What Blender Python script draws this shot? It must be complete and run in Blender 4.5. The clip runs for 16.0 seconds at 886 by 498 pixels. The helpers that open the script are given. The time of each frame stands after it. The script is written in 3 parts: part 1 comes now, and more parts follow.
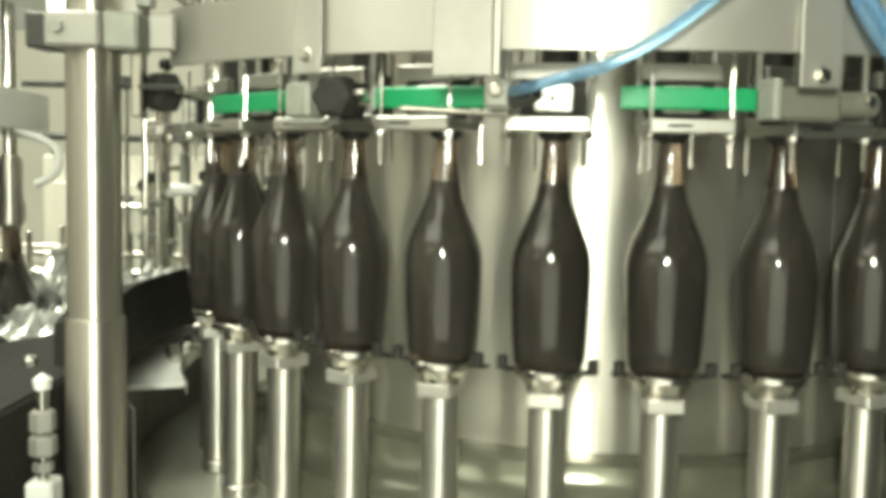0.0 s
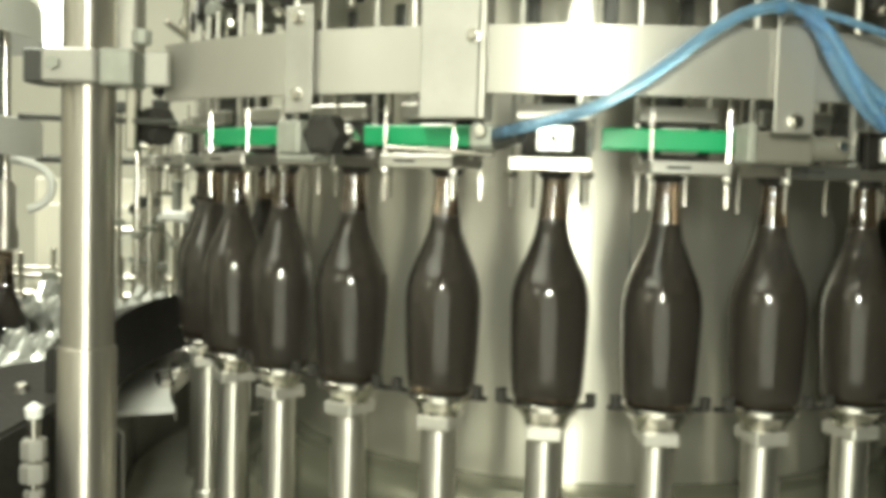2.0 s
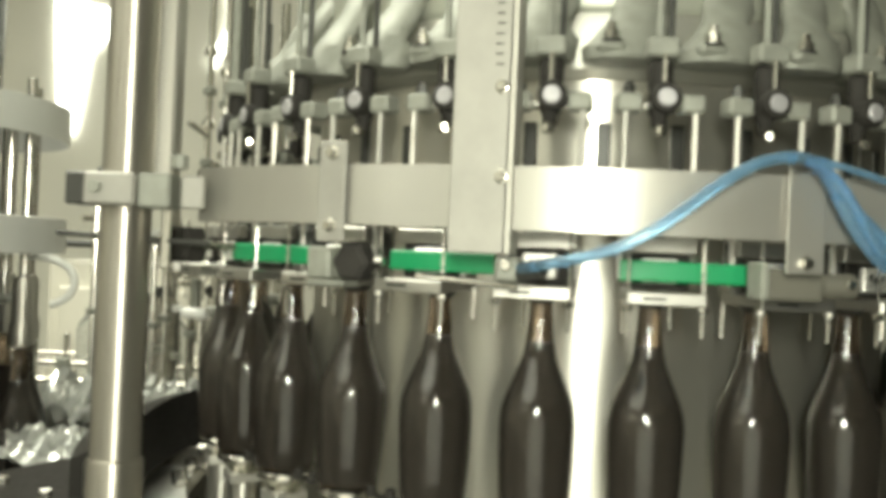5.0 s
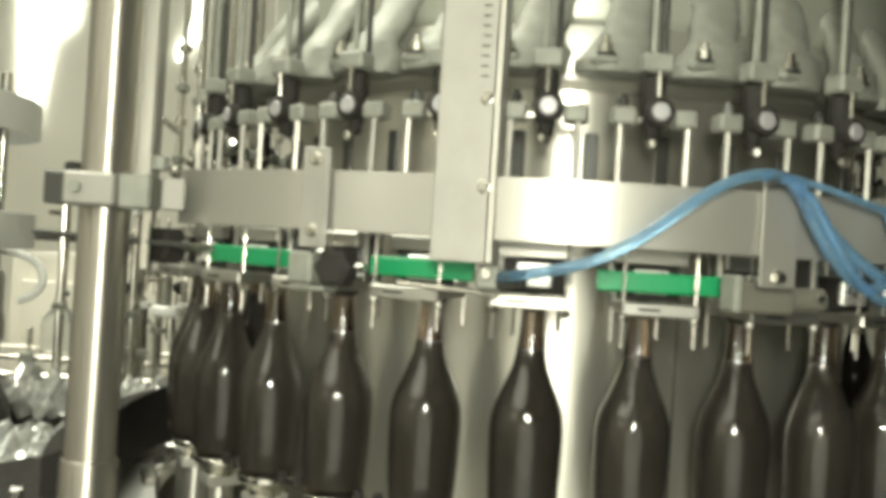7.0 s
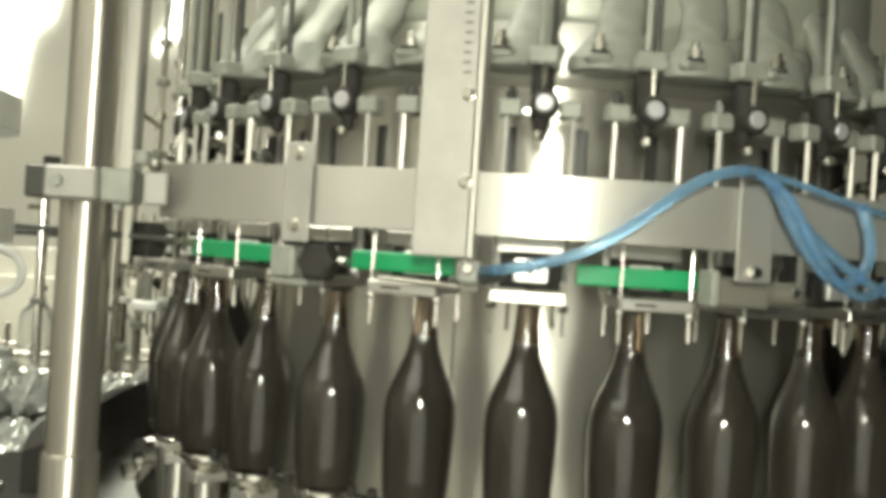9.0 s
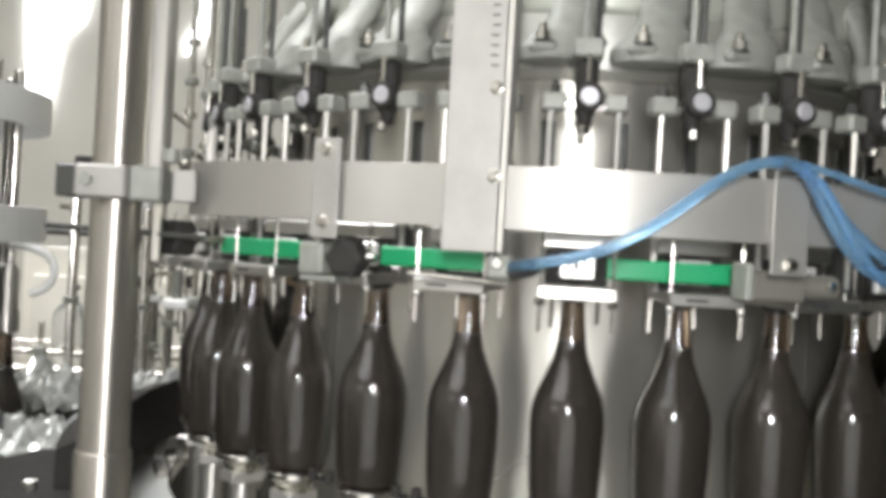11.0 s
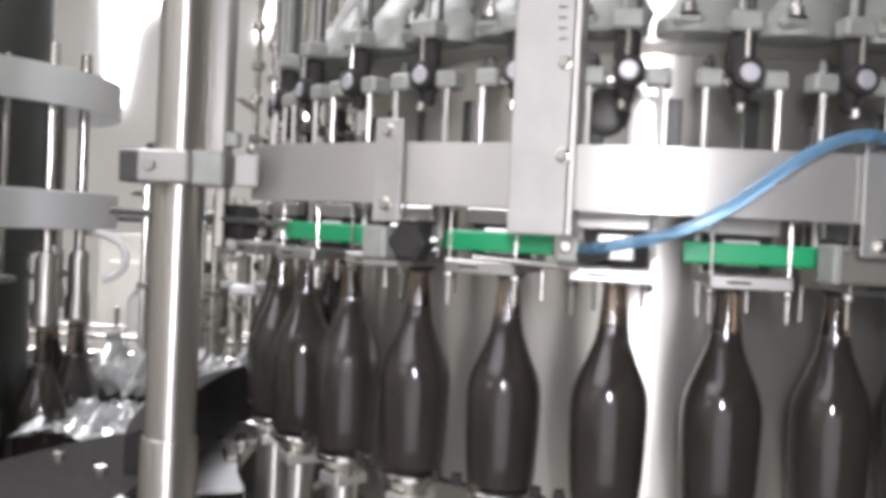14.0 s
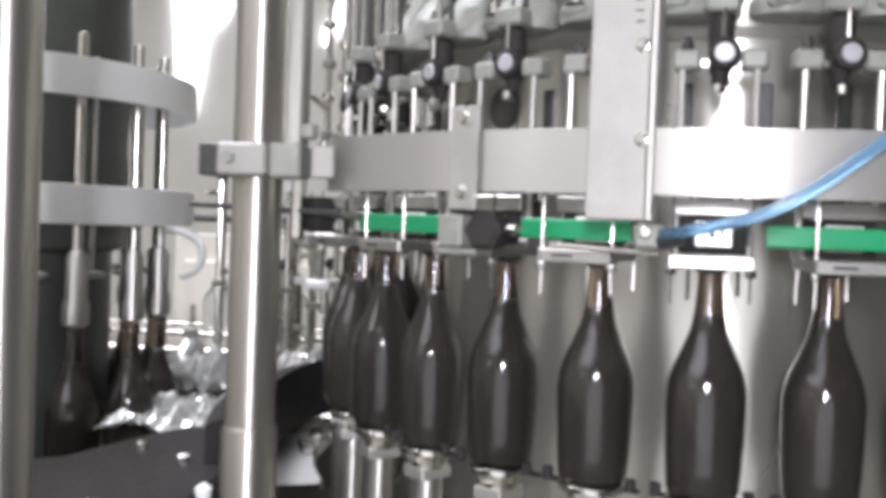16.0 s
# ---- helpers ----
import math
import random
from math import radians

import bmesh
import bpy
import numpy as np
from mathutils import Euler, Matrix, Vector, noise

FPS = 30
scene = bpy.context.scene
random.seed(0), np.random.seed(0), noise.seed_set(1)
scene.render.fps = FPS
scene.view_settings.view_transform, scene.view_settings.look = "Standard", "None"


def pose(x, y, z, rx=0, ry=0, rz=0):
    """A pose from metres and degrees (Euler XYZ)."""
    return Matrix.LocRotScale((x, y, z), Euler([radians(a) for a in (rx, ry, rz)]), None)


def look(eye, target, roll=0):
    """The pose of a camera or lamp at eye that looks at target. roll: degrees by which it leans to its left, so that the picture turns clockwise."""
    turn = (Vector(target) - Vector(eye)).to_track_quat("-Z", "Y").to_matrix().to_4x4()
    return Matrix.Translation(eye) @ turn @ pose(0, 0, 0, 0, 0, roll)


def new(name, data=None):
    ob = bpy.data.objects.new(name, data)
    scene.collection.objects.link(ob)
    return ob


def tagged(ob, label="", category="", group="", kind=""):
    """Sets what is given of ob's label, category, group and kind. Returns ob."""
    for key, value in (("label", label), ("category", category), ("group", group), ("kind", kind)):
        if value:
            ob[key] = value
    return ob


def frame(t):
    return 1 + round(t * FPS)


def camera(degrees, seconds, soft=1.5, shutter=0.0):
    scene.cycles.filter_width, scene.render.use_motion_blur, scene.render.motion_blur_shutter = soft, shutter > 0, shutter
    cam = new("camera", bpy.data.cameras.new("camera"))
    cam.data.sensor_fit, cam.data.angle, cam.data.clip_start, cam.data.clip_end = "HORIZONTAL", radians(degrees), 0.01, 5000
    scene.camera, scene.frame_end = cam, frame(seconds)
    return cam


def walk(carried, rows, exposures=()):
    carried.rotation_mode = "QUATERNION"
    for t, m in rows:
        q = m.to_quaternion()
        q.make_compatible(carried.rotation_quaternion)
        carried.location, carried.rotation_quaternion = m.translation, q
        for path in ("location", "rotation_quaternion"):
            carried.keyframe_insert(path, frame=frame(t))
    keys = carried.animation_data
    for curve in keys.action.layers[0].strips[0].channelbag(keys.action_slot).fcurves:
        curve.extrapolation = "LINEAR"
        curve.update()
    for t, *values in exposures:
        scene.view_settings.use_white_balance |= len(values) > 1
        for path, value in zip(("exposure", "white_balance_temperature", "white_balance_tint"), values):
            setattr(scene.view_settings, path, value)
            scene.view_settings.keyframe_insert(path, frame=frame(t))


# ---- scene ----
# camera: seconds, place, pitch above level, lean, turn
PATH = [
    (0, -0.2184, -1.5499, 1.2987, 85.33, -1.207, 0.526),
    (0.5, -0.2137, -1.5566, 1.317, 84.978, -1.034, 0.687),
    (1, -0.2105, -1.5624, 1.3075, 85.856, -1.378, 0.48),
    (1.5, -0.2117, -1.5685, 1.3066, 86.732, -1.555, 0.239),
    (2, -0.2135, -1.573, 1.3167, 86.449, -1.745, 0.004),
    (2.5, -0.2194, -1.5825, 1.3354, 85.597, -1.544, -0.244),
    (3, -0.2266, -1.5871, 1.3334, 86.084, -1.647, 0.055),
    (5.5, -0.2521, -1.6149, 1.3815, 90.755, -3.058, -0.441),
    (6, -0.2619, -1.6188, 1.3797, 90.234, -2.904, -1.987),
    (6.5, -0.2576, -1.6185, 1.3825, 90.119, -3.209, -2.211),
    (7, -0.2634, -1.6209, 1.3874, 90.245, -3.599, -2.331),
    (7.5, -0.2727, -1.6214, 1.3834, 90.546, -3.412, -3.531),
    (8, -0.2687, -1.6266, 1.3819, 90.889, -3.27, -3.519),
    (8.5, -0.2602, -1.6294, 1.3856, 90.303, -3.383, -3.368),
    (9, -0.2664, -1.6298, 1.3857, 90.095, -3.728, -3.597),
    (11.5, -0.2653, -1.6191, 1.3823, 89.788, -3.234, -1.445),
    (12, -0.264, -1.6174, 1.3793, 90.178, -3.315, -1.211),
    (12.5, -0.2631, -1.6202, 1.3851, 89.807, -3.134, -0.879),
    (13, -0.2579, -1.6107, 1.3843, 89.513, -3.139, 0.912),
    (13.5, -0.2589, -1.6019, 1.3902, 88.999, -2.738, 1.854),
    (14, -0.2593, -1.5883, 1.383, 88.664, -2.793, 2.378),
    (14.5, -0.2562, -1.5835, 1.3756, 88.63, -2.466, 2.916),
    (15, -0.2498, -1.5886, 1.3715, 88.692, -2.61, 3.719),
    (15.5, -0.2581, -1.5919, 1.3696, 88.886, -2.618, 4.71),
    (16, -0.2698, -1.5876, 1.3687, 88.614, -2.177, 6.276),
]


def cam_pose(x, y, z, tilt, lean, turn):
    return pose(x, y, z, 0, 0, turn) @ pose(0, 0, 0, tilt) @ pose(0, 0, 0, 0, 0, -lean)


cam = camera(49.5, 16.0, soft=4.9, shutter=0.6)
walk(cam, [(r[0], cam_pose(*r[1:])) for r in PATH],
     exposures=[(0, 0.45, 6620, -4), (3.2, 0.41, 6600, -3), (5.3, 0.13, 6640, -1), (9.2, 0.16, 6560, 1), (11.3, 0.19, 5740, 17), (13.5, 0.18, 5630, 22), (16, 0.18, 5590, 22)])

# ---- world and lamps ----
world = bpy.data.worlds.new("hall_air")
scene.world = world
world.use_nodes = True
world.node_tree.nodes["Background"].inputs[0].default_value = (0.9, 0.95, 1.0, 1)
world.node_tree.nodes["Background"].inputs[1].default_value = 0.02


def area_lamp(name, eye, target, sx, sy, watts, color=(1, 0.96, 0.86)):
    d = bpy.data.lights.new(name, "AREA")
    d.shape, d.size, d.size_y, d.energy, d.color = "RECTANGLE", sx, sy, watts, color
    o = new(name, d)
    o.matrix_world = look(eye, target)
    return o


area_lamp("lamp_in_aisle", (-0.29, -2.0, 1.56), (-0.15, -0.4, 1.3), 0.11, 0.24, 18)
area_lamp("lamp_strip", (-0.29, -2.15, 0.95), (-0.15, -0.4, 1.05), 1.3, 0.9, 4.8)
area_lamp("lamp_beside_aisle", (-1.5, -1.75, 1.66), (-0.3, -0.4, 1.3), 0.25, 0.25, 1.0)
# Unseen ceiling fills, added to brighten the line, filler and left walls.
area_lamp("lamp_over_line", (-1.5, 0.1, 3.1), (-1.2, 0.5, 0.0), 1.6, 0.8, 72)
area_lamp("lamp_over_filler", (-0.9, -1.2, 3.1), (-0.7, -0.5, 1.0), 1.8, 1.0, 9)
area_lamp("lamp_over_entrance", (-2.5, -2.5, 3.1), (-2.7, -2.7, 0.0), 3.0, 2.4, 72)

# ---- materials ----


def material(name, color, rough=0.4, metal=0.0, vary=0.15, scale=30.0, bump=0.05, fine=260.0, stretch=(1, 1, 1), trans=0.0, coat=0.0, island=0.0, emit=0.0, turned=0.0, spec=0.5):
    m = bpy.data.materials.new(name)
    m.use_nodes = True
    nt = m.node_tree
    b = nt.nodes["Principled BSDF"]
    tc = nt.nodes.new("ShaderNodeTexCoord")
    mp = nt.nodes.new("ShaderNodeMapping")
    mp.inputs["Scale"].default_value = stretch
    nt.links.new(tc.outputs["Object"], mp.inputs["Vector"])
    n1 = nt.nodes.new("ShaderNodeTexNoise")
    n1.inputs["Scale"].default_value = scale
    n1.inputs["Detail"].default_value = 5
    n2 = nt.nodes.new("ShaderNodeTexNoise")
    n2.inputs["Scale"].default_value = fine
    n2.inputs["Detail"].default_value = 3
    for n in (n1, n2):
        nt.links.new(mp.outputs["Vector"], n.inputs["Vector"])
    mix = nt.nodes.new("ShaderNodeMix")
    mix.data_type = "RGBA"
    lo = [max(0, c * (1 - vary)) for c in color]
    hi = [min(1, c * (1 + vary)) for c in color]
    mix.inputs[6].default_value = (*lo, 1)
    mix.inputs[7].default_value = (*hi, 1)
    nt.links.new(n1.outputs["Fac"], mix.inputs[0])
    last = mix.outputs[2]
    if island:
        info = nt.nodes.new("ShaderNodeObjectInfo")
        hs = nt.nodes.new("ShaderNodeHueSaturation")
        mr = nt.nodes.new("ShaderNodeMapRange")
        mr.inputs["To Min"].default_value, mr.inputs["To Max"].default_value = 1 - island, 1 + island
        nt.links.new(info.outputs["Random"], mr.inputs["Value"])
        nt.links.new(mr.outputs["Result"], hs.inputs["Value"])
        nt.links.new(last, hs.inputs["Color"])
        last = hs.outputs["Color"]
    nt.links.new(last, b.inputs["Base Color"])
    mr = nt.nodes.new("ShaderNodeMapRange")
    mr.inputs["To Min"].default_value, mr.inputs["To Max"].default_value = max(0.02, rough * 0.75), min(1, rough * 1.3)
    nt.links.new(n2.outputs["Fac"], mr.inputs["Value"])
    nt.links.new(mr.outputs["Result"], b.inputs["Roughness"])
    b.inputs["Metallic"].default_value = metal
    b.inputs["Transmission Weight"].default_value = trans
    b.inputs["Coat Weight"].default_value = coat
    b.inputs["Specular IOR Level"].default_value = spec
    if turned:
        tg = nt.nodes.new("ShaderNodeTangent")
        tg.direction_type, tg.axis = "RADIAL", "Z"
        nt.links.new(tg.outputs["Tangent"], b.inputs["Tangent"])
        b.inputs["Anisotropic"].default_value = turned
        b.inputs["Anisotropic Rotation"].default_value = 0.25
    if bump:
        bp = nt.nodes.new("ShaderNodeBump")
        bp.inputs["Strength"].default_value = bump
        bp.inputs["Distance"].default_value = 0.001
        nt.links.new(n2.outputs["Fac"], bp.inputs["Height"])
        nt.links.new(bp.outputs["Normal"], b.inputs["Normal"])
    if emit:
        b.inputs["Emission Color"].default_value = (*color, 1)
        b.inputs["Emission Strength"].default_value = emit
    return m


STEEL = material("polished_steel", (0.62, 0.60, 0.55), 0.22, 1.0, 0.1, 25)
BRUSHED = material("turned_steel", (0.55, 0.535, 0.49), 0.42, 0.95, 0.12, 14, 0.04, 300, (1, 1, 0.06), turned=0.8)
BRUSHED2 = material("satin_bar", (0.46, 0.445, 0.40), 0.45, 0.6, 0.12, 12, 0.05, 200, (1, 1, 0.1))
POSTSTEEL = material("post_steel", (0.47, 0.445, 0.39), 0.38, 0.9, 0.12, 14, 0.04, 300, (1, 1, 0.06), turned=0.85)
BRIGHT = material("bright_block", (0.78, 0.77, 0.73), 0.28, 0.5, 0.12, 60, 0.05)
FILM = material("wet_film", (0.62, 0.63, 0.60), 0.12, 0.35, 0.35, 35, 0.1, 90, trans=0.35)
TBAND = material("pale_band_steel", (0.76, 0.76, 0.73), 0.4, 0.25, 0.12, 10, 0.08, 200, (1, 1, 0.2))
BAND = material("band_steel", (0.46, 0.447, 0.405), 0.40, 0.66, 0.10, 7, 0.02, 60, (1, 1, 0.5), turned=0.8)
PLATE = material("scuffed_steel_plate", (0.33, 0.32, 0.29), 0.52, 0.4, 0.16, 26, 0.12, 180)
DRUM = material("drum_steel", (0.66, 0.64, 0.575), 0.29, 0.86, 0.08, 5, 0.0, 2.5, (1, 1, 1), turned=0.97)
TANK = material("tank_grey", (0.43, 0.44, 0.375), 0.38, 0.35, 0.2, 7, 0.0, 4, turned=0.6)
COLLAR = material("bright_collar", (0.56, 0.555, 0.50), 0.42, 0.7, 0.1, 9, 0.0, 4, turned=0.85)
BAR = material("bar_steel", (0.47, 0.46, 0.425), 0.38, 1.0, 0.1, 30, 0.03)
ROD = material("satin_rod", (0.60, 0.585, 0.54), 0.42, 0.75, 0.12, 40, 0.03)
KNOB = material("dull_knob", (0.42, 0.41, 0.42), 0.45, 0.35, 0.15, 80, 0.05)
APRON = material("wet_olive_apron", (0.19, 0.19, 0.145), 0.22, 0.5, 0.14, 5, 0.0, 12)
TABLE = material("wet_turntable", (0.42, 0.42, 0.36), 0.3, 0.45, 0.3, 12, 0.1, 90)
CAST = material("cast_alloy", (0.27, 0.275, 0.24), 0.55, 0.25, 0.35, 55, 0.4, 110)
BLACK = material("black_plastic", (0.030, 0.028, 0.025), 0.66, 0.0, 0.3, 30, 0.1, 150, spec=0.2)
GLOSSBLACK = material("gloss_black", (0.075, 0.073, 0.060), 0.42, 0.3, 0.2, 30, 0.0)
RUBBER = material("black_rubber", (0.03, 0.027, 0.023), 0.6, 0.0, 0.3, 40, 0.1, 200)
GLASS = material("amber_glass", (0.26, 0.20, 0.145), 0.085, 0.0, 0.1, 20, 0.03, 130, trans=0.955, island=0.1)
# Blue-grey offsets the amber glass; its extra lightness stands in for haze.
BEER = material("dark_beer", (0.128, 0.158, 0.200), 0.6, 0.0, 0.1, 20, 0.0, 120)
GREEN = material("green_plastic", (0.016, 0.28, 0.105), 0.42, 0.0, 0.12, 20, 0.05)
BLUE = material("blue_hose", (0.36, 0.63, 0.90), 0.15, 0.0, 0.1, 30, 0.0, trans=0.86)
WHITE = material("white_plastic", (0.75, 0.75, 0.71), 0.35, 0.0, 0.06, 30)
WALL = material("painted_wall", (0.70, 0.68, 0.60), 0.6, 0.0, 0.08, 3, 0.05, 60)
FLOOR = material("wet_floor", (0.22, 0.22, 0.20), 0.25, 0.0, 0.25, 4, 0.05, 40)
CREAM = material("cream_enamel", (0.72, 0.69, 0.60), 0.4, 0.0, 0.1, 6, 0.04, 80)
STONE = material("grey_beige_plastic", (0.125, 0.12, 0.098), 0.5, 0.0, 0.12, 30, 0.08)
TURRETGREY = material("turret_grey", (0.10, 0.105, 0.095), 0.35, 0.4, 0.2, 9, 0.05, 90)
CEIL = material("ceiling_paint", (0.6, 0.59, 0.55), 0.7, 0.0, 0.08, 3, 0.0)
# Dark colour for the unseen wall and panel mirrored in the drum.
WALLDARK = material("dark_green_paint", (0.06, 0.065, 0.055), 0.5, 0.0, 0.15, 3, 0.05, 60)
DARK = material("dark_panel", (0.05, 0.05, 0.045), 0.4, 0.2, 0.2, 6, 0.05)
GLOWWIN = material("window_glow", (1.0, 0.98, 0.92), 0.5, emit=7.0, bump=0)
CLEAR = material("clear_acrylic", (0.92, 0.94, 0.92), 0.08, 0.0, 0.02, 20, 0.03, trans=0.9)

# ---- mesh builders ----


def bm_new():
    return bmesh.new()


def lathe(profile, seg=32, bm=None, at=(0, 0, 0), arc=None, closed=False):
    """Turns (radius, height) pairs about z; arc: (from, to) degrees, 0 = towards -y."""
    bm = bm or bmesh.new()
    a0, a1 = arc if arc else (0, 360)
    n = seg + 1 if arc else seg
    rings = []
    for r, z in profile:
        ring = []
        for i in range(n):
            a = radians(a0 + (a1 - a0) * i / seg)
            ring.append(bm.verts.new((at[0] + r * math.sin(a), at[1] - r * math.cos(a), at[2] + z)))
        rings.append(ring)
    pairs = list(zip(rings, rings[1:])) + ([(rings[-1], rings[0])] if closed else [])
    for a, b in pairs:
        for i in range(seg):
            j = (i + 1) % n
            bm.faces.new((a[i], a[j], b[j], b[i]))
    if arc and closed:
        bm.faces.new([r[0] for r in rings])
        bm.faces.new([r[-1] for r in reversed(rings)])
    elif not arc:
        if profile[0][0] > 0.0005 and not closed:
            bm.faces.new(list(reversed(rings[0])))
        if profile[-1][0] > 0.0005 and not closed:
            bm.faces.new(rings[-1])
    return bm


def box(sx, sy, sz, at=(0, 0, 0), bm=None, bevel=0.0, turn=None):
    b = bmesh.new()
    bmesh.ops.create_cube(b, size=1)
    bmesh.ops.scale(b, vec=(sx, sy, sz), verts=b.verts)
    if bevel:
        bmesh.ops.bevel(b, geom=b.edges[:], offset=bevel, segments=1, affect="EDGES")
    m = Matrix.Translation(at) @ (turn if turn else Matrix())
    bmesh.ops.transform(b, matrix=m, verts=b.verts)
    if bm is None:
        return b
    me = bpy.data.meshes.new("tmp")
    b.to_mesh(me)
    bm.from_mesh(me)
    bpy.data.meshes.remove(me)
    b.free()
    return bm


def rod(a, b, r, seg=12, bm=None, r2=None):
    """A capped round bar from a to b."""
    a, b = Vector(a), Vector(b)
    d = b - a
    r2 = r if r2 is None else r2
    c = min(r, r2, d.length / 2) * 0.2
    t = lathe([(0.0004, 0), (r - c, 0), (r, c), (r2, d.length - c), (r2 - c, d.length), (0.0004, d.length)], seg)
    q = Vector((0, 0, 1)).rotation_difference(d)
    bmesh.ops.transform(t, matrix=Matrix.Translation(a) @ q.to_matrix().to_4x4(), verts=t.verts)
    if bm is None:
        return t
    me = bpy.data.meshes.new("tmp")
    t.to_mesh(me)
    bm.from_mesh(me)
    bpy.data.meshes.remove(me)
    t.free()
    return bm


def mesh_of(name, bm, mat, smooth=True):
    bmesh.ops.recalc_face_normals(bm, faces=bm.faces)
    me = bpy.data.meshes.new(name)
    bm.to_mesh(me)
    bm.free()
    me.materials.append(mat)
    if smooth:
        me.polygons.foreach_set("use_smooth", [True] * len(me.polygons))
        me.set_sharp_from_angle(angle=radians(35))
    return me


def part(name, bm, mat, parent=None, label="", smooth=True):
    ob = new(name, mesh_of(name, bm, mat, smooth))
    if parent:
        ob.parent = parent
    if label:
        ob["label"] = label
    return ob


def tube(points, r, name, mat, parent=None, label=""):
    cu = bpy.data.curves.new(name, "CURVE")
    cu.dimensions, cu.bevel_depth, cu.bevel_resolution, cu.resolution_u = "3D", r, 4, 10
    sp = cu.splines.new("NURBS")
    sp.points.add(len(points) - 1)
    for p, q in zip(sp.points, points):
        p.co = (*q, 1)
    sp.use_endpoint_u, sp.order_u = True, 4
    cu.materials.append(mat)
    ob = new(name, cu)
    if parent:
        ob.parent = parent
    if label:
        ob["label"] = label
    return ob


def thing(name, label, category, at=None, group=""):
    e = new(name)
    e.empty_display_size = 0.05
    if at is not None:
        e.matrix_basis = at
    return tagged(e, label, category, group)


def on_ring(r, deg, z):
    a = radians(deg)
    return (r * math.sin(a), -r * math.cos(a), z)


def at_ring(r, deg, z):
    """A frame on the ring whose -y looks outwards."""
    return pose(*on_ring(r, deg, z), 0, 0, deg)


N = 32
R = 0.5866
PITCH = 360 / N
RB = 0.737


def turn_at(t):
    return (-0.02 - 1.43 * t) * PITCH


# ---- the hall ----


def hall():
    tagged(part("floor", box(9, 9, 0.1, (0, 0, -0.05)), FLOOR), "wet grey concrete factory floor", "floor", kind="structure")
    # The unseen right wall is dark so the drum's right side mirrors darkness.
    for nm, sx, sy, x, y, mt, lb in (("wall_back", 8.4, 0.15, 0, 3.2, WALL, "cream painted factory wall"), ("wall_front", 8.4, 0.15, 0, -4.4, WALL, "cream painted factory wall"),
                                     ("wall_left", 0.15, 7.4, -4.25, -0.6, WALL, "cream painted factory wall"), ("wall_right", 0.15, 7.4, 4.25, -0.6, WALLDARK, "unseen wall, coloured dark to keep the right of the drum dark")):
        tagged(part(nm, box(sx, sy, 3.3, (x, y, 1.65)), mt), lb, "wall", kind="structure")
    tagged(part("ceiling", box(9, 9, 0.1, (0, 0, 3.36)), CEIL), "pale painted ceiling of the bottling hall", "ceiling", kind="structure")
    # Unseen slatted panel, added as something dark for the drum to reflect.
    d = tagged(part("door_1", box(3.2, 0.04, 2.7, (2.5, -4.30, 1.35)), WALLDARK), "unseen dark slatted panel added to darken the drum reflection", "door", kind="structure")
    sl = mesh_of("shutter_slat", box(3.16, 0.016, 0.085, bevel=0.004), WALLDARK)
    for k in range(29):
        o = new("shutter_slat", sl)
        o.parent = d
        o.location = (2.5, -4.272, 0.06 + 0.092 * k)
    bm = bmesh.new()
    outline = [(-2.20, 2.56), (-1.90, 2.51), (-1.92, 2.38), (-2.02, 2.30), (-2.05, 2.08), (-2.08, 1.90), (-2.16, 1.86), (-2.18, 2.2)]
    fr = [bm.verts.new((x, 3.105, z)) for x, z in outline]
    bk = [bm.verts.new((x, 3.124, z)) for x, z in outline]
    bm.faces.new(fr)
    bm.faces.new(list(reversed(bk)))
    for k in range(len(fr)):
        bm.faces.new((fr[k], bk[k], bk[(k + 1) % len(fr)], fr[(k + 1) % len(fr)]))
    bm2 = bmesh.new()
    outline = [(-1.36, 2.75), (-1.23, 2.75), (-1.245, 2.30), (-1.275, 2.26), (-1.30, 2.33), (-1.34, 2.36), (-1.42, 2.24), (-1.43, 2.30), (-1.35, 2.45)]
    fr2 = [bm2.verts.new((x, 3.105, z)) for x, z in outline]
    bk2 = [bm2.verts.new((x, 3.124, z)) for x, z in outline]
    bm2.faces.new(fr2)
    bm2.faces.new(list(reversed(bk2)))
    for k in range(len(fr2)):
        bm2.faces.new((fr2[k], bk2[k], bk2[(k + 1) % len(fr2)], fr2[(k + 1) % len(fr2)]))
    tagged(part("window_2", bm2, GLOWWIN, smooth=False), "narrow strip of daylight behind the pipes", "window", kind="structure")
    tagged(part("window_1", bm, GLOWWIN, smooth=False), "bright daylight in a partly covered window", "window", kind="structure")


hall()

# ---- the filler carousel ----
carousel = thing("filler_carousel", "round stainless steel bottle filler with thirty-two filling stations", "filling machine", pose(0, 0, 0, 0, 0, turn_at(0)))


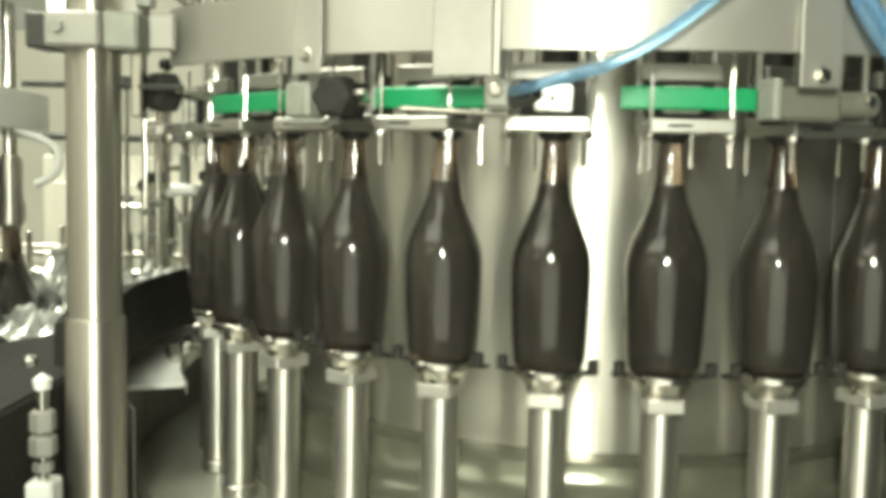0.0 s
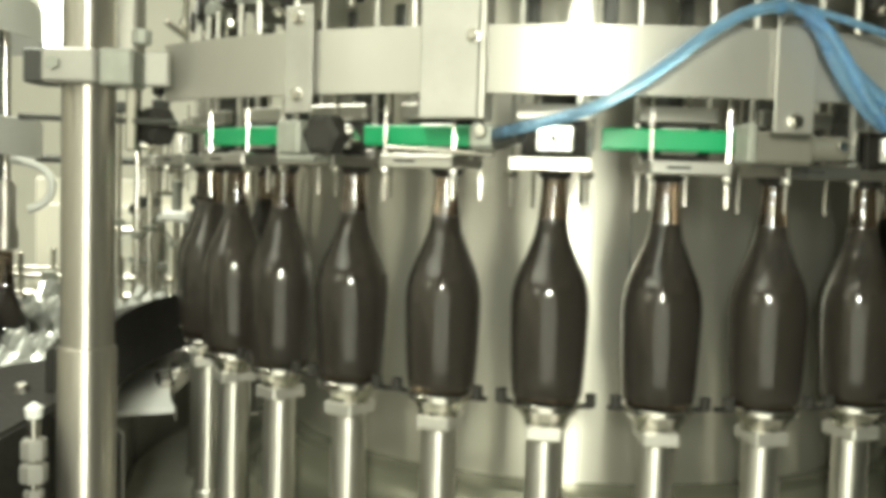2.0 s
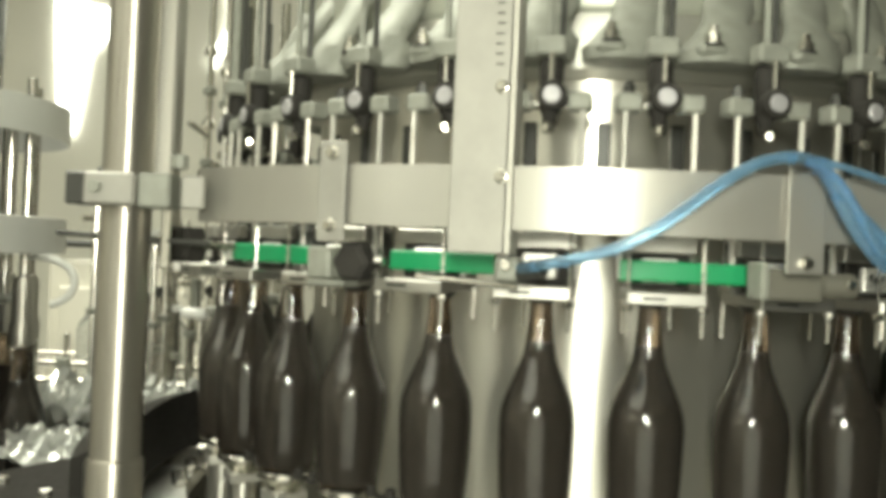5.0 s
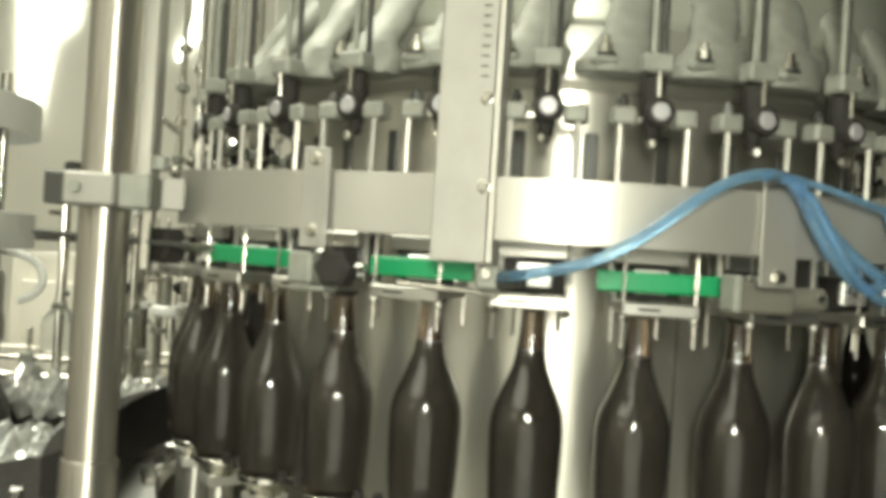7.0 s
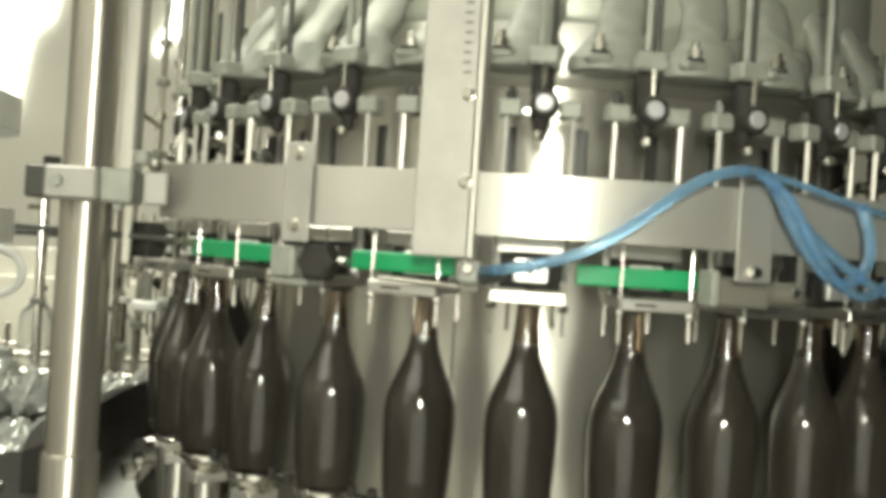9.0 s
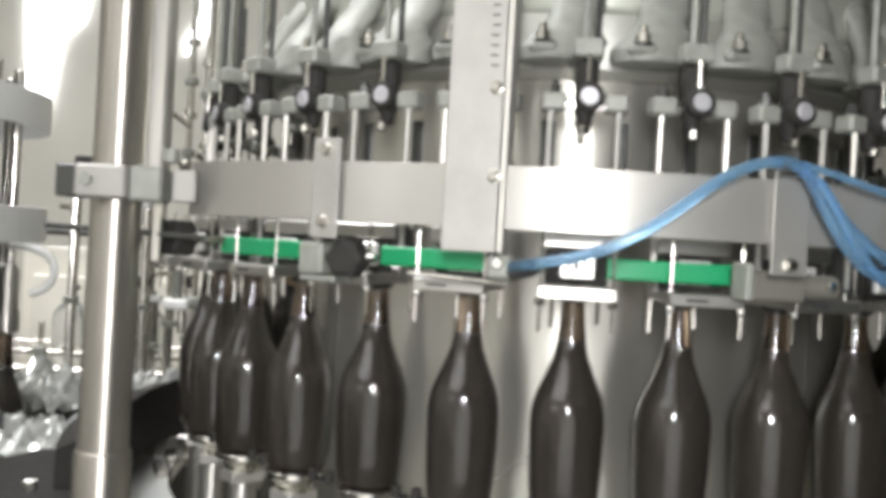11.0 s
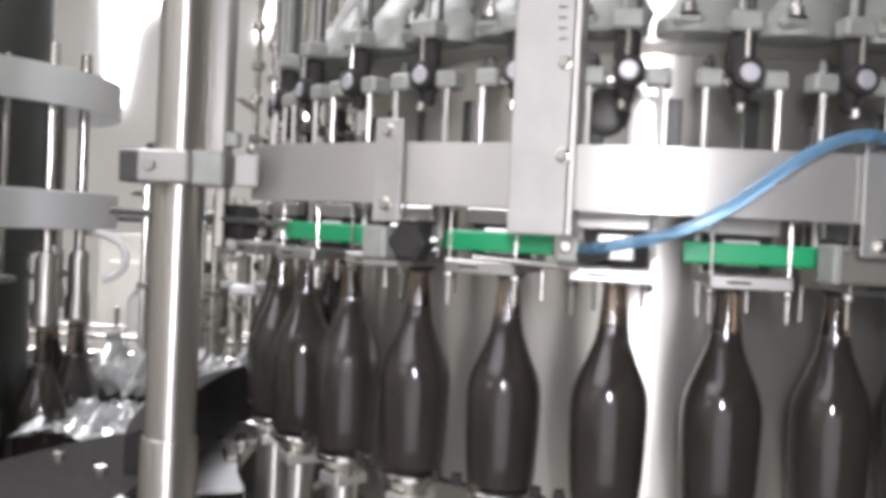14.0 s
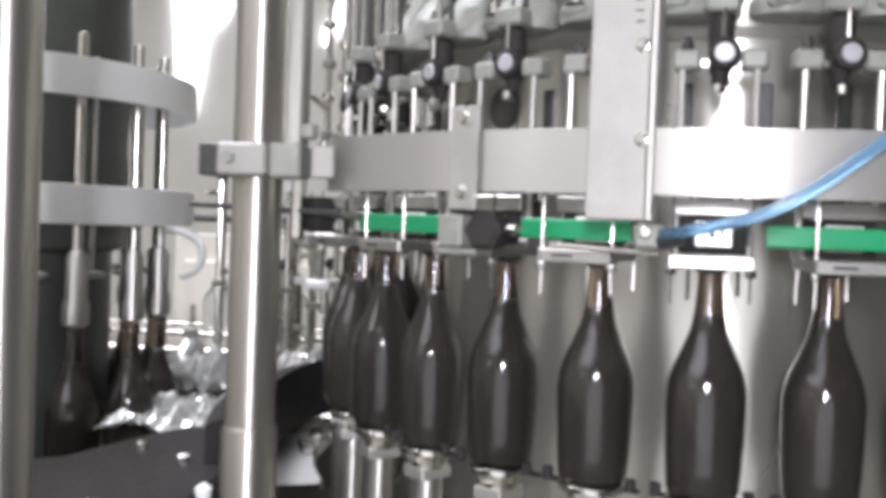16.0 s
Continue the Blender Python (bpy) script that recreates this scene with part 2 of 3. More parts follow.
def carousel_core():
    part("drum", lathe([(0.451, 0.94), (0.452, 0.945), (0.452, 1.592), (0.446, 1.594), (0.446, 1.598), (0.30, 1.5985)], 96), DRUM, carousel, "brushed steel inner drum")
    part("apron", lathe([(0.4525, 0.974), (0.488, 0.973), (0.494, 0.970), (0.496, 0.955), (0.505, 0.94), (0.53, 0.922), (0.545, 0.918), (0.548, 0.91), (0.546, 0.87), (0.44, 0.87)], 96), APRON, carousel, "wet stepped apron below the drum")
    part("table", lathe([(0.05, 0.80), (0.66, 0.80), (0.695, 0.83), (0.70, 0.862), (0.69, 0.87), (0.05, 0.875)], 96), TABLE, carousel, "round steel turntable")
    part("collar", lathe([(0.30, 1.599), (0.496, 1.599), (0.501, 1.601), (0.503, 1.605), (0.503, 1.662), (0.500, 1.667), (0.30, 1.668)], 96), COLLAR, carousel, "bright steel collar under the bowl")
    part("tank", lathe([(0.2, 1.6685), (0.490, 1.6685), (0.494, 1.672), (0.497, 1.68), (0.500, 2.2), (0.2, 2.25)], 96), TANK, carousel, "grey green filling bowl")


carousel_core()


def sight_port():
    o = part("port_cover", lathe([(0.0004, 0.0064), (0.012, 0.0062), (0.022, 0.0055), (0.027, 0.003), (0.029, 0.0), (0.029, -0.006), (0.0004, -0.006)], 32), GLOSSBLACK, carousel, "glossy black round port cover")
    o.matrix_basis = pose(0, 0, 0, 0, 0, 209.8) @ pose(0, -0.454, 1.528, 90)


sight_port()


def drum_slots():
    me = mesh_of("drum_slot", box(0.017, 0.008, 0.075, (0, -0.4515, 1.508), bevel=0.002), DARK)
    se = mesh_of("drum_seam", box(0.002, 0.004, 0.47, (0, -0.4508, 1.315)), DARK)
    for i in range(N):
        o = new("drum_slot", me)
        o.parent = carousel
        o.matrix_basis = pose(0, 0, 0, 0, 0, i * PITCH + 6.2)
    for i in range(4):
        o = new("drum_seam", se)
        o.parent = carousel
        o.matrix_basis = pose(0, 0, 0, 0, 0, i * 90 + 33)


drum_slots()


def machine_base():
    g = thing("machine_base", "grey steel base cabinet under the turntable", "machine base")
    part("plinth", lathe([(0.30, 0.0), (0.60, 0.0), (0.61, 0.02), (0.61, 0.74), (0.58, 0.795), (0.1, 0.797)], 64), TABLE, g)


machine_base()


def station_meshes():
    y = -R
    out = []

    def add(name, bm, mat, label="", parent=None):
        out.append((name, mesh_of(name, bm, mat), label, parent))
    add("lift_cylinder", lathe([(0.023, 0.872), (0.023, 0.885), (0.0195, 0.888), (0.0195, 1.062), (0.016, 1.064)], 20, at=(0, y, 0)), BRUSHED)
    add("lift_nut", box(0.038, 0.047, 0.015, (0, y, 1.0685), bevel=0.002), ROD, "bright steel clamp nut", "lift_cylinder")
    add("lift_plate", lathe([(0.0215, 1.074), (0.0225, 1.079), (0.025, 1.083), (0.031, 1.0895), (0.036, 1.0935), (0.036, 1.0985), (0.0345, 1.1), (0.0004, 1.1)], 28, at=(0, y, 0)), STEEL)
    bm = rod((-0.046, y - 0.012, 1.098), (-0.046, y - 0.012, 1.112), 0.006, 10)
    rod((0.046, y - 0.012, 1.098), (0.046, y - 0.012, 1.112), 0.006, 10, bm)
    add("guide_stud", box(0.098, 0.008, 0.004, (0, y + 0.01, 1.094), bm), BLACK)
    add("bell", lathe([(0.0122, 1.331), (0.0150, 1.332), (0.0175, 1.337), (0.0175, 1.348), (0.0122, 1.348)], 20, at=(0, y, 0), closed=True), RUBBER, "black rubber centring bell")
    f = y - 0.078
    arm = box(0.078, 0.018, 0.0135, (0, f, 1.3435), bevel=0.0015)
    for sx in (-1, 1):
        box(0.010, 0.082, 0.010, (sx * 0.029, f + 0.048, 1.3435), arm, bevel=0.001)
    add("bracket_bar", box(0.068, 0.03, 0.010, (0, y + 0.004, 1.3525), arm, bevel=0.0015), BAR, "flat steel bracket bar over the bottle mouth")
    add("bar_slot", box(0.022, 0.002, 0.003, (-0.012, f - 0.009, 1.3435)), DARK, "", "bracket_bar")
    add("valve_frame", box(0.066, 0.007, 0.037, (0, y - 0.028, 1.3695), bevel=0.0015), BLACK)
    # The lamp's white reflection is put into this steel plate's colour.
    add("valve_block", box(0.036, 0.008, 0.026, (0.001, y - 0.035, 1.3705), bevel=0.0015), BRIGHT, "marked steel plate on the filling valve, whitened like a reflection")
    for dx, dz, w in ((-0.009, 0.003, 0.004), (-0.001, 0.0, 0.006), (0.008, 0.002, 0.004)):
        add("plate_mark", box(w, 0.0012, 0.008, (0.001 + dx, y - 0.0392, 1.3705 + dz)), DARK, "", "valve_block")
    add("top_bar", box(0.080, 0.012, 0.016, (0, y - 0.030, 1.3965), bevel=0.0015), BAR)
    add("valve_body", lathe([(0.02, 1.357), (0.024, 1.36), (0.024, 1.40), (0.019, 1.405), (0.019, 1.44), (0.022, 1.445), (0.022, 1.455), (0.01, 1.458)], 18, at=(0, y + 0.024, 0)), DARK, "dark valve body")
    for sx, lo in ((-1, 1.303), (1, 1.306)):
        add("guide_rod", rod((sx * 0.0365, f - 0.001, lo), (sx * 0.0365, f - 0.001, 1.41), 0.0015, 10), STEEL)
        add("cross_rod", rod((sx * 0.0365, y - 0.014, 1.36), (sx * 0.0365, y - 0.014, 1.537), 0.0036, 10), ROD)
    for sx, lo in ((-0.66, 1.300), (0.74, 1.306)):
        add("guide_rod", rod((sx * 0.0365, y + 0.03, lo), (sx * 0.0365, y + 0.03, 1.43), 0.0022, 10), STEEL)
    for sx in (-1, 1):
        add("rod_nut", lathe([(0.0045, 1.330), (0.0052, 1.331), (0.0052, 1.3365), (0.003, 1.3372)], 8, at=(sx * 0.0365, f - 0.001, 0)), STEEL)
        add("cross_block", box(0.027, 0.026, 0.02, (sx * 0.033, y - 0.004, 1.547), bevel=0.003), CAST)
    add("cross_bar", box(0.045, 0.016, 0.009, (0, y + 0.004, 1.545), bevel=0.0015), STEEL)
    add("block_nut", lathe([(0.007, 1.557), (0.007, 1.566), (0.0045, 1.567), (0.0045, 1.571)], 6, at=(-0.033, y - 0.004, 0)), DARK)
    add("knob", lathe([(0.0004, -0.0105), (0.0085, -0.0105), (0.0100, -0.009), (0.0104, -0.004), (0.0104, 0.006), (0.0004, 0.007)], 18), KNOB, "dull steel knob")
    add("knob_ring", lathe([(0.0106, -0.009), (0.0150, -0.008), (0.0162, -0.005), (0.0162, 0.008), (0.0106, 0.009)], 18, closed=True), BLACK)
    add("drip_nut", lathe([(0.004, 1.512), (0.0065, 1.514), (0.0065, 1.522), (0.004, 1.524)], 8, at=(0, y - 0.012, 0)), STEEL)
    add("plunger", lathe([(0.006, 1.520), (0.0085, 1.524), (0.0085, 1.532), (0.0115, 1.537), (0.0115, 1.56), (0.0130, 1.566), (0.0130, 1.590), (0.010, 1.594)], 18, at=(0, y - 0.002, 0)), BLACK)
    add("plunger_pin", rod((0.002, y - 0.0175, 1.562), (0.002, y - 0.0175, 1.598), 0.0028, 10), STEEL)
    add("plunger_cap", box(0.034, 0.028, 0.021, (0, y - 0.006, 1.6055), bevel=0.003), CAST)
    add("spindle", rod((-0.003, y - 0.006, 1.614), (-0.003, y - 0.006, 1.78), 0.0040, 10), CAST)
    add("back_spindle", rod((0.010, y + 0.002, 1.614), (0.010, y + 0.002, 1.78), 0.0036, 10), DARK)
    sk = lathe([(0.036, 1.6005), (0.043, 1.602), (0.0445, 1.606), (0.042, 1.616), (0.037, 1.627), (0.0315, 1.640), (0.027, 1.655), (0.0245, 1.672), (0.026, 1.69), (0.029, 1.71), (0.030, 1.80)], 28)
    for v in sk.verts:
        a = math.atan2(v.co.y, v.co.x)
        n = Vector((v.co.x, v.co.y, 0)).normalized()
        v.co += n * (0.0030 * math.sin(140 * v.co.z + 2.2 * a) + 0.0020 * math.sin(260 * v.co.z - 3 * a))
        v.co.x += 0.24 * (v.co.z - 1.609)
        v.co.y += 0.9 * max(0.0, v.co.z - 1.634)
    bmesh.ops.transform(sk, matrix=Matrix.Translation((-0.030, y + 0.052, 0)) @ Matrix.Diagonal((1.15, 0.66, 1, 1)), verts=sk.verts)
    add("valve_skirt", sk, CAST, "broad flared cast valve skirt")
    add("skirt_lug", box(0.034, 0.018, 0.016, (-0.050, y + 0.028, 1.614), bevel=0.006), CAST, "", "valve_skirt")
    add("skirt_bolt", lathe([(0.0085, 1.6205), (0.0085, 1.631), (0.005, 1.633), (0.005, 1.640), (0.0004, 1.6405)], 8, at=(-0.050, y + 0.026, 0)), STEEL)
    add("bolt_washer", lathe([(0.012, 1.6185), (0.012, 1.6205), (0.004, 1.621)], 14, at=(-0.050, y + 0.026, 0)), DARK)
    return out


def stations():
    meshes = station_meshes()
    for i in range(N):
        m = pose(0, 0, 0, 0, 0, i * PITCH)
        made = {}
        for name, me, label, par in meshes:
            ob = new(name, me)
            mm = m
            if name in ("knob", "knob_ring"):
                mm = m @ pose(0.004, -R - 0.016, 1.552, -90)
            if par and par in made:
                ob.parent = made[par]
            else:
                ob.parent = carousel
                ob.matrix_basis = mm
            made[name] = ob
            if label:
                ob["label"] = label


stations()

# ---- bottles ----
PROFILE = [(0.0004, 0.004), (0.022, 0.002), (0.030, 0.0), (0.0345, 0.003), (0.0368, 0.009), (0.0383, 0.03), (0.0396, 0.058), (0.0406, 0.096), (0.0402, 0.107), (0.0390, 0.117), (0.0363, 0.1275), (0.0322, 0.138), (0.0272, 0.149), (0.0229, 0.160),
           (0.0183, 0.172), (0.0156, 0.187), (0.0138, 0.204), (0.0125, 0.222), (0.0122, 0.230), (0.0138, 0.232), (0.0138, 0.238), (0.0122, 0.240), (0.0122, 0.252), (0.010, 0.2535), (0.0004, 0.2537)]
BOTTLE_MESH = mesh_of("bottle", lathe(PROFILE, 40), GLASS)
FILL_MESH = mesh_of("liquid", lathe([(0.0004, 0.008)] + [(r - 0.0028, z + (0.006 if z < 0.006 else 0.0)) for r, z in PROFILE[2:16]] + [(0.0004, 0.1875)], 32), BEER)


def bottle(label, group):
    b = tagged(new("bottle", BOTTLE_MESH), label, "bottle", group)
    f = new("liquid", FILL_MESH)
    f.parent = b
    f["label"] = "dark beer filling the bottle, coloured lighter for haze"
    return b


bottles = [bottle("filled dark brown glass beer bottle standing on a filler lift", "bottles on the filler") for i in range(N)]

# ---- guard band with its brackets ----


def guard():
    g = thing("guard_band", "curved stainless steel guard band with bolted brackets", "guard rail")
    z0, z1 = 1.4025, 1.4638
    part("band", lathe([(RB - 0.004, z0), (RB, z0 + 0.0008), (RB, z1 - 0.0008), (RB - 0.004, z1)], 90, arc=(-45, 70), closed=True), BAND, g)

    def strap(a, w, lo, hi, d, name, bolts, mat=PLATE):
        m = at_ring(RB + 0.0035 + d / 2, a, 0)
        o = part(name, box(w, d, hi - lo, (0, 0, (lo + hi) / 2), bevel=0.0012), mat, g)
        o.matrix_basis = m
        for bx, bz in bolts:
            k = part("bolt", lathe([(0.007, 0), (0.007, 0.002), (0.0055, 0.0025), (0.0055, 0.007), (0.0045, 0.008), (0.0004, 0.008)], 6), STEEL, o)
            k.matrix_basis = pose(bx, -d / 2, bz, 90)
    strap(-28.6, 0.032, 1.385, 1.486, 0.004, "bracket", [(0.001, 1.474), (0.001, 1.402)])
    strap(-16.6, 0.054, 1.380, 1.95, 0.006, "hanger_plate", [(0.02, 1.535), (0.022, 1.452)])
    strap(6.6, 0.036, 1.374, 1.478, 0.004, "bracket", [(0.0, 1.384), (0.004, 1.471)], BAND)
    fl = part("hanger_flange", box(0.006, 0.03, 0.57, (0.030, 0.014, 1.665), bevel=0.001), BRUSHED2, g)
    fl.matrix_basis = at_ring(RB + 0.0065, -16.6, 0)


guard()


def scale_marks():
    me = mesh_of("scale_mark", box(0.0075, 0.0008, 0.0017), DARK)
    for k in range(16):
        o = new("scale_mark", me)
        o.parent = bpy.data.objects["guard_band"]
        o.matrix_basis = at_ring(RB + 0.0102, -16.6, 0) @ pose(0.016 + 0.001 * (k % 4 == 0), 0, 1.556 + 0.0095 * k)


scale_marks()


def neck_rail():
    g = thing("neck_guide", "green plastic neck guide rail under the steel band", "guide rail")
    for a0, a1 in ((-51, -33.8), (-27.4, -17.0), (-5.7, 6.8)):
        part("strip", lathe([(0.641, 1.3605), (0.647, 1.3595), (0.649, 1.3615), (0.649, 1.3785), (0.647, 1.3805), (0.641, 1.3795)], 24, arc=(a0, a1), closed=True), GREEN, g)


neck_rail()


def hand_knob(a, r, z, size):
    g = thing("hand_knob", "black plastic star grip clamping knob on a steel screw", "knob", at_ring(r, a, z), "clamping knobs")
    bm = bmesh.new()
    n = 24
    rings = []
    for k, y in ((0.75, -0.016), (1.0, -0.012), (1.0, 0.008), (0.7, 0.014)):
        rings.append([bm.verts.new((size * k * (1 + 0.09 * math.cos(6 * i * 2 * math.pi / n)) * math.cos(i * 2 * math.pi / n), y, size * k * (1 + 0.09 * math.cos(6 * i * 2 * math.pi / n)) * math.sin(i * 2 * math.pi / n))) for i in range(n)])
    for p, q in zip(rings, rings[1:]):
        for i in range(n):
            bm.faces.new((p[i], p[(i + 1) % n], q[(i + 1) % n], q[i]))
    bm.faces.new(rings[0])
    bm.faces.new(list(reversed(rings[-1])))
    part("grip", bm, BLACK, g)
    part("screw", rod((-0.005, 0.014, 0), (-0.005, 0.06, 0), 0.005), STEEL, g)
    part("end_screw", rod((size + 0.002, 0.0, 0.002), (size + 0.012, 0.0, 0.002), 0.005, 8), STEEL, g)


hand_knob(-27.4, 0.715, 1.366, 0.0195)
hand_knob(-46.3, 0.735, 1.376, 0.021)


def rail_clamps():
    g = thing("rail_clamp", "small grey metal clamp block under the band bracket", "clamp", at_ring(0.705, -31.1, 1.364), "rail clamps")
    part("block", box(0.030, 0.03, 0.034, bevel=0.003), CAST, g)
    part("foot", box(0.046, 0.03, 0.006, (0.012, -0.002, -0.021), bevel=0.002), CAST, g)
    g = thing("rail_clamp", "worn metal clamp where the blue hose begins", "clamp", at_ring(0.705, -14.6, 1.366), "rail clamps")
    part("block", box(0.026, 0.026, 0.024, bevel=0.004), CAST, g)
    part("fitting", rod((0.01, -0.004, -0.004), (0.036, -0.02, 0.003), 0.009), DARK, g, "dark hose fitting")
    part("screw", rod((0.0, -0.012, 0.004), (0.0, -0.024, 0.004), 0.006, 8), STEEL, g)
    g = thing("rail_clamp", "grey beige sensor block bolted under the guard band", "sensor block", at_ring(0.70, 7.2, 1.363), "rail clamps")
    part("block", box(0.056, 0.03, 0.030, bevel=0.003), STONE, g)
    part("barrel", rod((0.028, 0, 0), (0.066, 0, 0.001), 0.012, 16), STONE, g)
    part("end_plate", box(0.008, 0.034, 0.036, (-0.031, 0, 0.003), bevel=0.002), CAST, g)
    part("screw", rod((0.054, -0.012, 0.003), (0.054, -0.018, 0.003), 0.005, 8), STEEL, g)
    g = thing("stop_bar", "thin bright steel rod under the neck guide", "rod")
    part("bar", rod(on_ring(0.706, -22.4, 1.3545), on_ring(0.706, -13.9, 1.350), 0.0028), STEEL, g)


rail_clamps()


def post():
    g = thing("post", "polished round steel post with a bolted clamp", "post", pose(-0.598, -0.535, 0))
    part("pole", lathe([(0.028, 1.135), (0.028, 2.4)], 40), POSTSTEEL, g)
    part("sleeve", lathe([(0.0315, 0.0), (0.0315, 1.130), (0.0305, 1.1345), (0.028, 1.136)], 40), POSTSTEEL, g)
    part("frame_bar", box(0.044, 0.036, 0.95, (0.022, 0.036, 1.91), bevel=0.003), BRUSHED2, g, "square steel bar beside the pole")
    c = part("clamp", box(0.056, 0.08, 0.036, (-0.006, -0.004, 1.433), bevel=0.003), PLATE, g)
    part("bolt", rod((-0.02, -0.044, 1.434), (-0.02, -0.051, 1.434), 0.0075, 6), CAST, c)
    part("clamp_block", box(0.024, 0.05, 0.036, (-0.047, -0.004, 1.433), bevel=0.002), DARK, g, "dark clamp jaw")
    part("clamp_arm", box(0.036, 0.05, 0.038, (0.040, -0.012, 1.433), bevel=0.003), CAST, g)
    part("arm_end", box(0.026, 0.012, 0.036, (0.080, -0.022, 1.433), bevel=0.002), PLATE, g)
    part("arm_drop", box(0.012, 0.02, 0.075, (0.048, 0.0, 1.385), bevel=0.002), STEEL, g)
    part("cross_rod", rod((-0.088, 0.03, 1.383), (0.10, -0.02, 1.378), 0.0035), DARK, g, "thin dark rod")
    part("tension_nut", rod((0.062, -0.02, 1.458), (0.062, -0.02, 1.474), 0.010, 10), CAST, g)


post()


def near_post():
    g = thing("post", "dull round steel post of the machine frame", "post", pose(-0.778, -0.738, 0))
    part("pole", lathe([(0.031, 0.0), (0.031, 2.4)], 40), POSTSTEEL, g)


near_post()

TURRET = (-1.22, -0.02)


def head_turn(t):
    return 4.5 - 34.3 * t


heads = thing("capping_turret", "rotating steel capping turret with fifteen spindles", "capping machine", pose(*TURRET, 0))


def turret():
    part("column", lathe([(0.19, 0.002), (0.19, 1.30), (0.215, 1.31), (0.215, 2.3), (0.05, 2.31)], 64), TURRETGREY, heads, "dark grey turret column")
    sp = mesh_of("spindle", rod((0, -0.275, 1.22), (0, -0.275, 1.645), 0.0085, 14), STEEL)
    hd = mesh_of("capping_head", lathe([(0.012, 1.19), (0.021, 1.195), (0.021, 1.225), (0.017, 1.235), (0.017, 1.30), (0.010, 1.31)], 20, at=(0, -0.275, 0)), BRUSHED)
    br = mesh_of("back_rod", rod((0, -0.235, 1.26), (0, -0.235, 1.62), 0.005, 10), STEEL)
    cp = mesh_of("collar", lathe([(0.010, 1.262), (0.024, 1.265), (0.024, 1.272), (0.010, 1.275)], 14, at=(0, -0.235, 0)), CAST)
    for i in range(15):
        for me, off in ((sp, 0), (hd, 0), (br, 12), (cp, 12)):
            o = new(me.name, me)
            o.parent = heads
            o.matrix_basis = pose(0, 0, 0, 0, 0, i * 24 + off)
    g = thing("turret_guard", "two pale steel guard bands round the capping turret", "guard rail", pose(*TURRET, 0))
    for z0, z1 in ((1.54, 1.60), (1.35, 1.41)):
        part("band", lathe([(0.326, z0), (0.33, z0 + 0.001), (0.33, z1 - 0.001), (0.326, z1)], 96, closed=True), TBAND, g)
    for a in (150, 210, 270):
        part("stay", rod(on_ring(0.334, a, 0.9), on_ring(0.334, a, 1.62), 0.008), BRUSHED, g)


turret()
capped = [bottle("filled dark brown beer bottle under the capping turret", "bottles on the capper") for i in range(15)]


def transfer_bed():
    g = thing("transfer_bed", "black plastic transfer bed between filler and capper", "conveyor")
    bm = bmesh.new()
    outline = [(-0.655, -1.0), (-0.655, -0.45), (-0.69, -0.30), (-0.735, -0.19), (-0.79, -0.20), (-0.84, -0.30), (-0.88, -0.42), (-1.0, -0.50), (-1.6, -0.52), (-1.6, -1.0)]
    lo = [bm.verts.new((x, y, 0.002)) for x, y in outline]
    hi = [bm.verts.new((x, y, 1.055)) for x, y in outline]
    bm.faces.new(hi)
    bm.faces.new(list(reversed(lo)))
    for i in range(len(lo)):
        bm.faces.new((lo[i], lo[(i + 1) % len(lo)], hi[(i + 1) % len(lo)], hi[i]))
    bmesh.ops.recalc_face_normals(bm, faces=bm.faces)
    bmesh.ops.bevel(bm, geom=bm.edges[:], offset=0.004, segments=2, affect="EDGES")
    part("bed", bm, BLACK, g)
    for x, y in ((-0.74, -0.62), (-0.80, -0.36), (-1.0, -0.66), (-0.72, -0.42)):
        part("cap_screw", rod((x, y, 1.05), (x, y, 1.066), 0.009, 8), STEEL, g)
    bm = bmesh.new()
    n = 20
    for r0, r1 in ((0.0, 0.075),):
        inner, outer = [], []
        for i in range(n + 1):
            u = i / n
            a = -112 + 53 * u
            r = 0.648 + 0.085 * u * u
            inner.append((r, a))
            outer.append((r + r1, a))
        quad = [[bm.verts.new(on_ring(r, a, z)) for r, a in line] for line, z in ((inner, 1.030), (inner, 1.128), (outer, 1.105), (outer, 1.030))]
        for k in range(4):
            p, q = quad[k], quad[(k + 1) % 4]
            for i in range(n):
                bm.faces.new((p[i], p[i + 1], q[i + 1], q[i]))
        bm.faces.new([q[0] for q in quad])
        bm.faces.new([q[-1] for q in reversed(quad)])
    part("outfeed_guide", bm, BLACK, g)
    for a, r, z, s in ((-80, 0.645, 1.012, 0.024), (-88, 0.642, 1.012, 0.02)):
        o = part("guide_bracket", box(s * 1.6, s, 0.016, (0, 0, 0), bevel=0.004), STEEL, g, "shiny wet steel bracket")
        o.matrix_basis = at_ring(r, a, z) @ pose(0, 0, 0, 12, 20, 15)
    part("adjuster", rod((-0.615, -0.63, 0.88), (-0.615, -0.63, 1.085), 0.006, 12), STEEL, g)
    part("adjuster_cap", lathe([(0.0004, 1.078), (0.008, 1.078), (0.009, 1.088), (0.0004, 1.094)], 12, at=(-0.615, -0.63, 0)), WHITE, g)
    for z, r, h in ((1.035, 0.0125, 0.022), (1.012, 0.0135, 0.02), (0.996, 0.010, 0.009)):
        part("adjuster_nut", rod((-0.615, -0.63, z), (-0.615, -0.63, z + h), r, 6), PLATE, g)
    part("adjuster_block", box(0.027, 0.03, 0.09, (-0.615, -0.63, 0.943), bevel=0.003), WHITE, g)


transfer_bed()


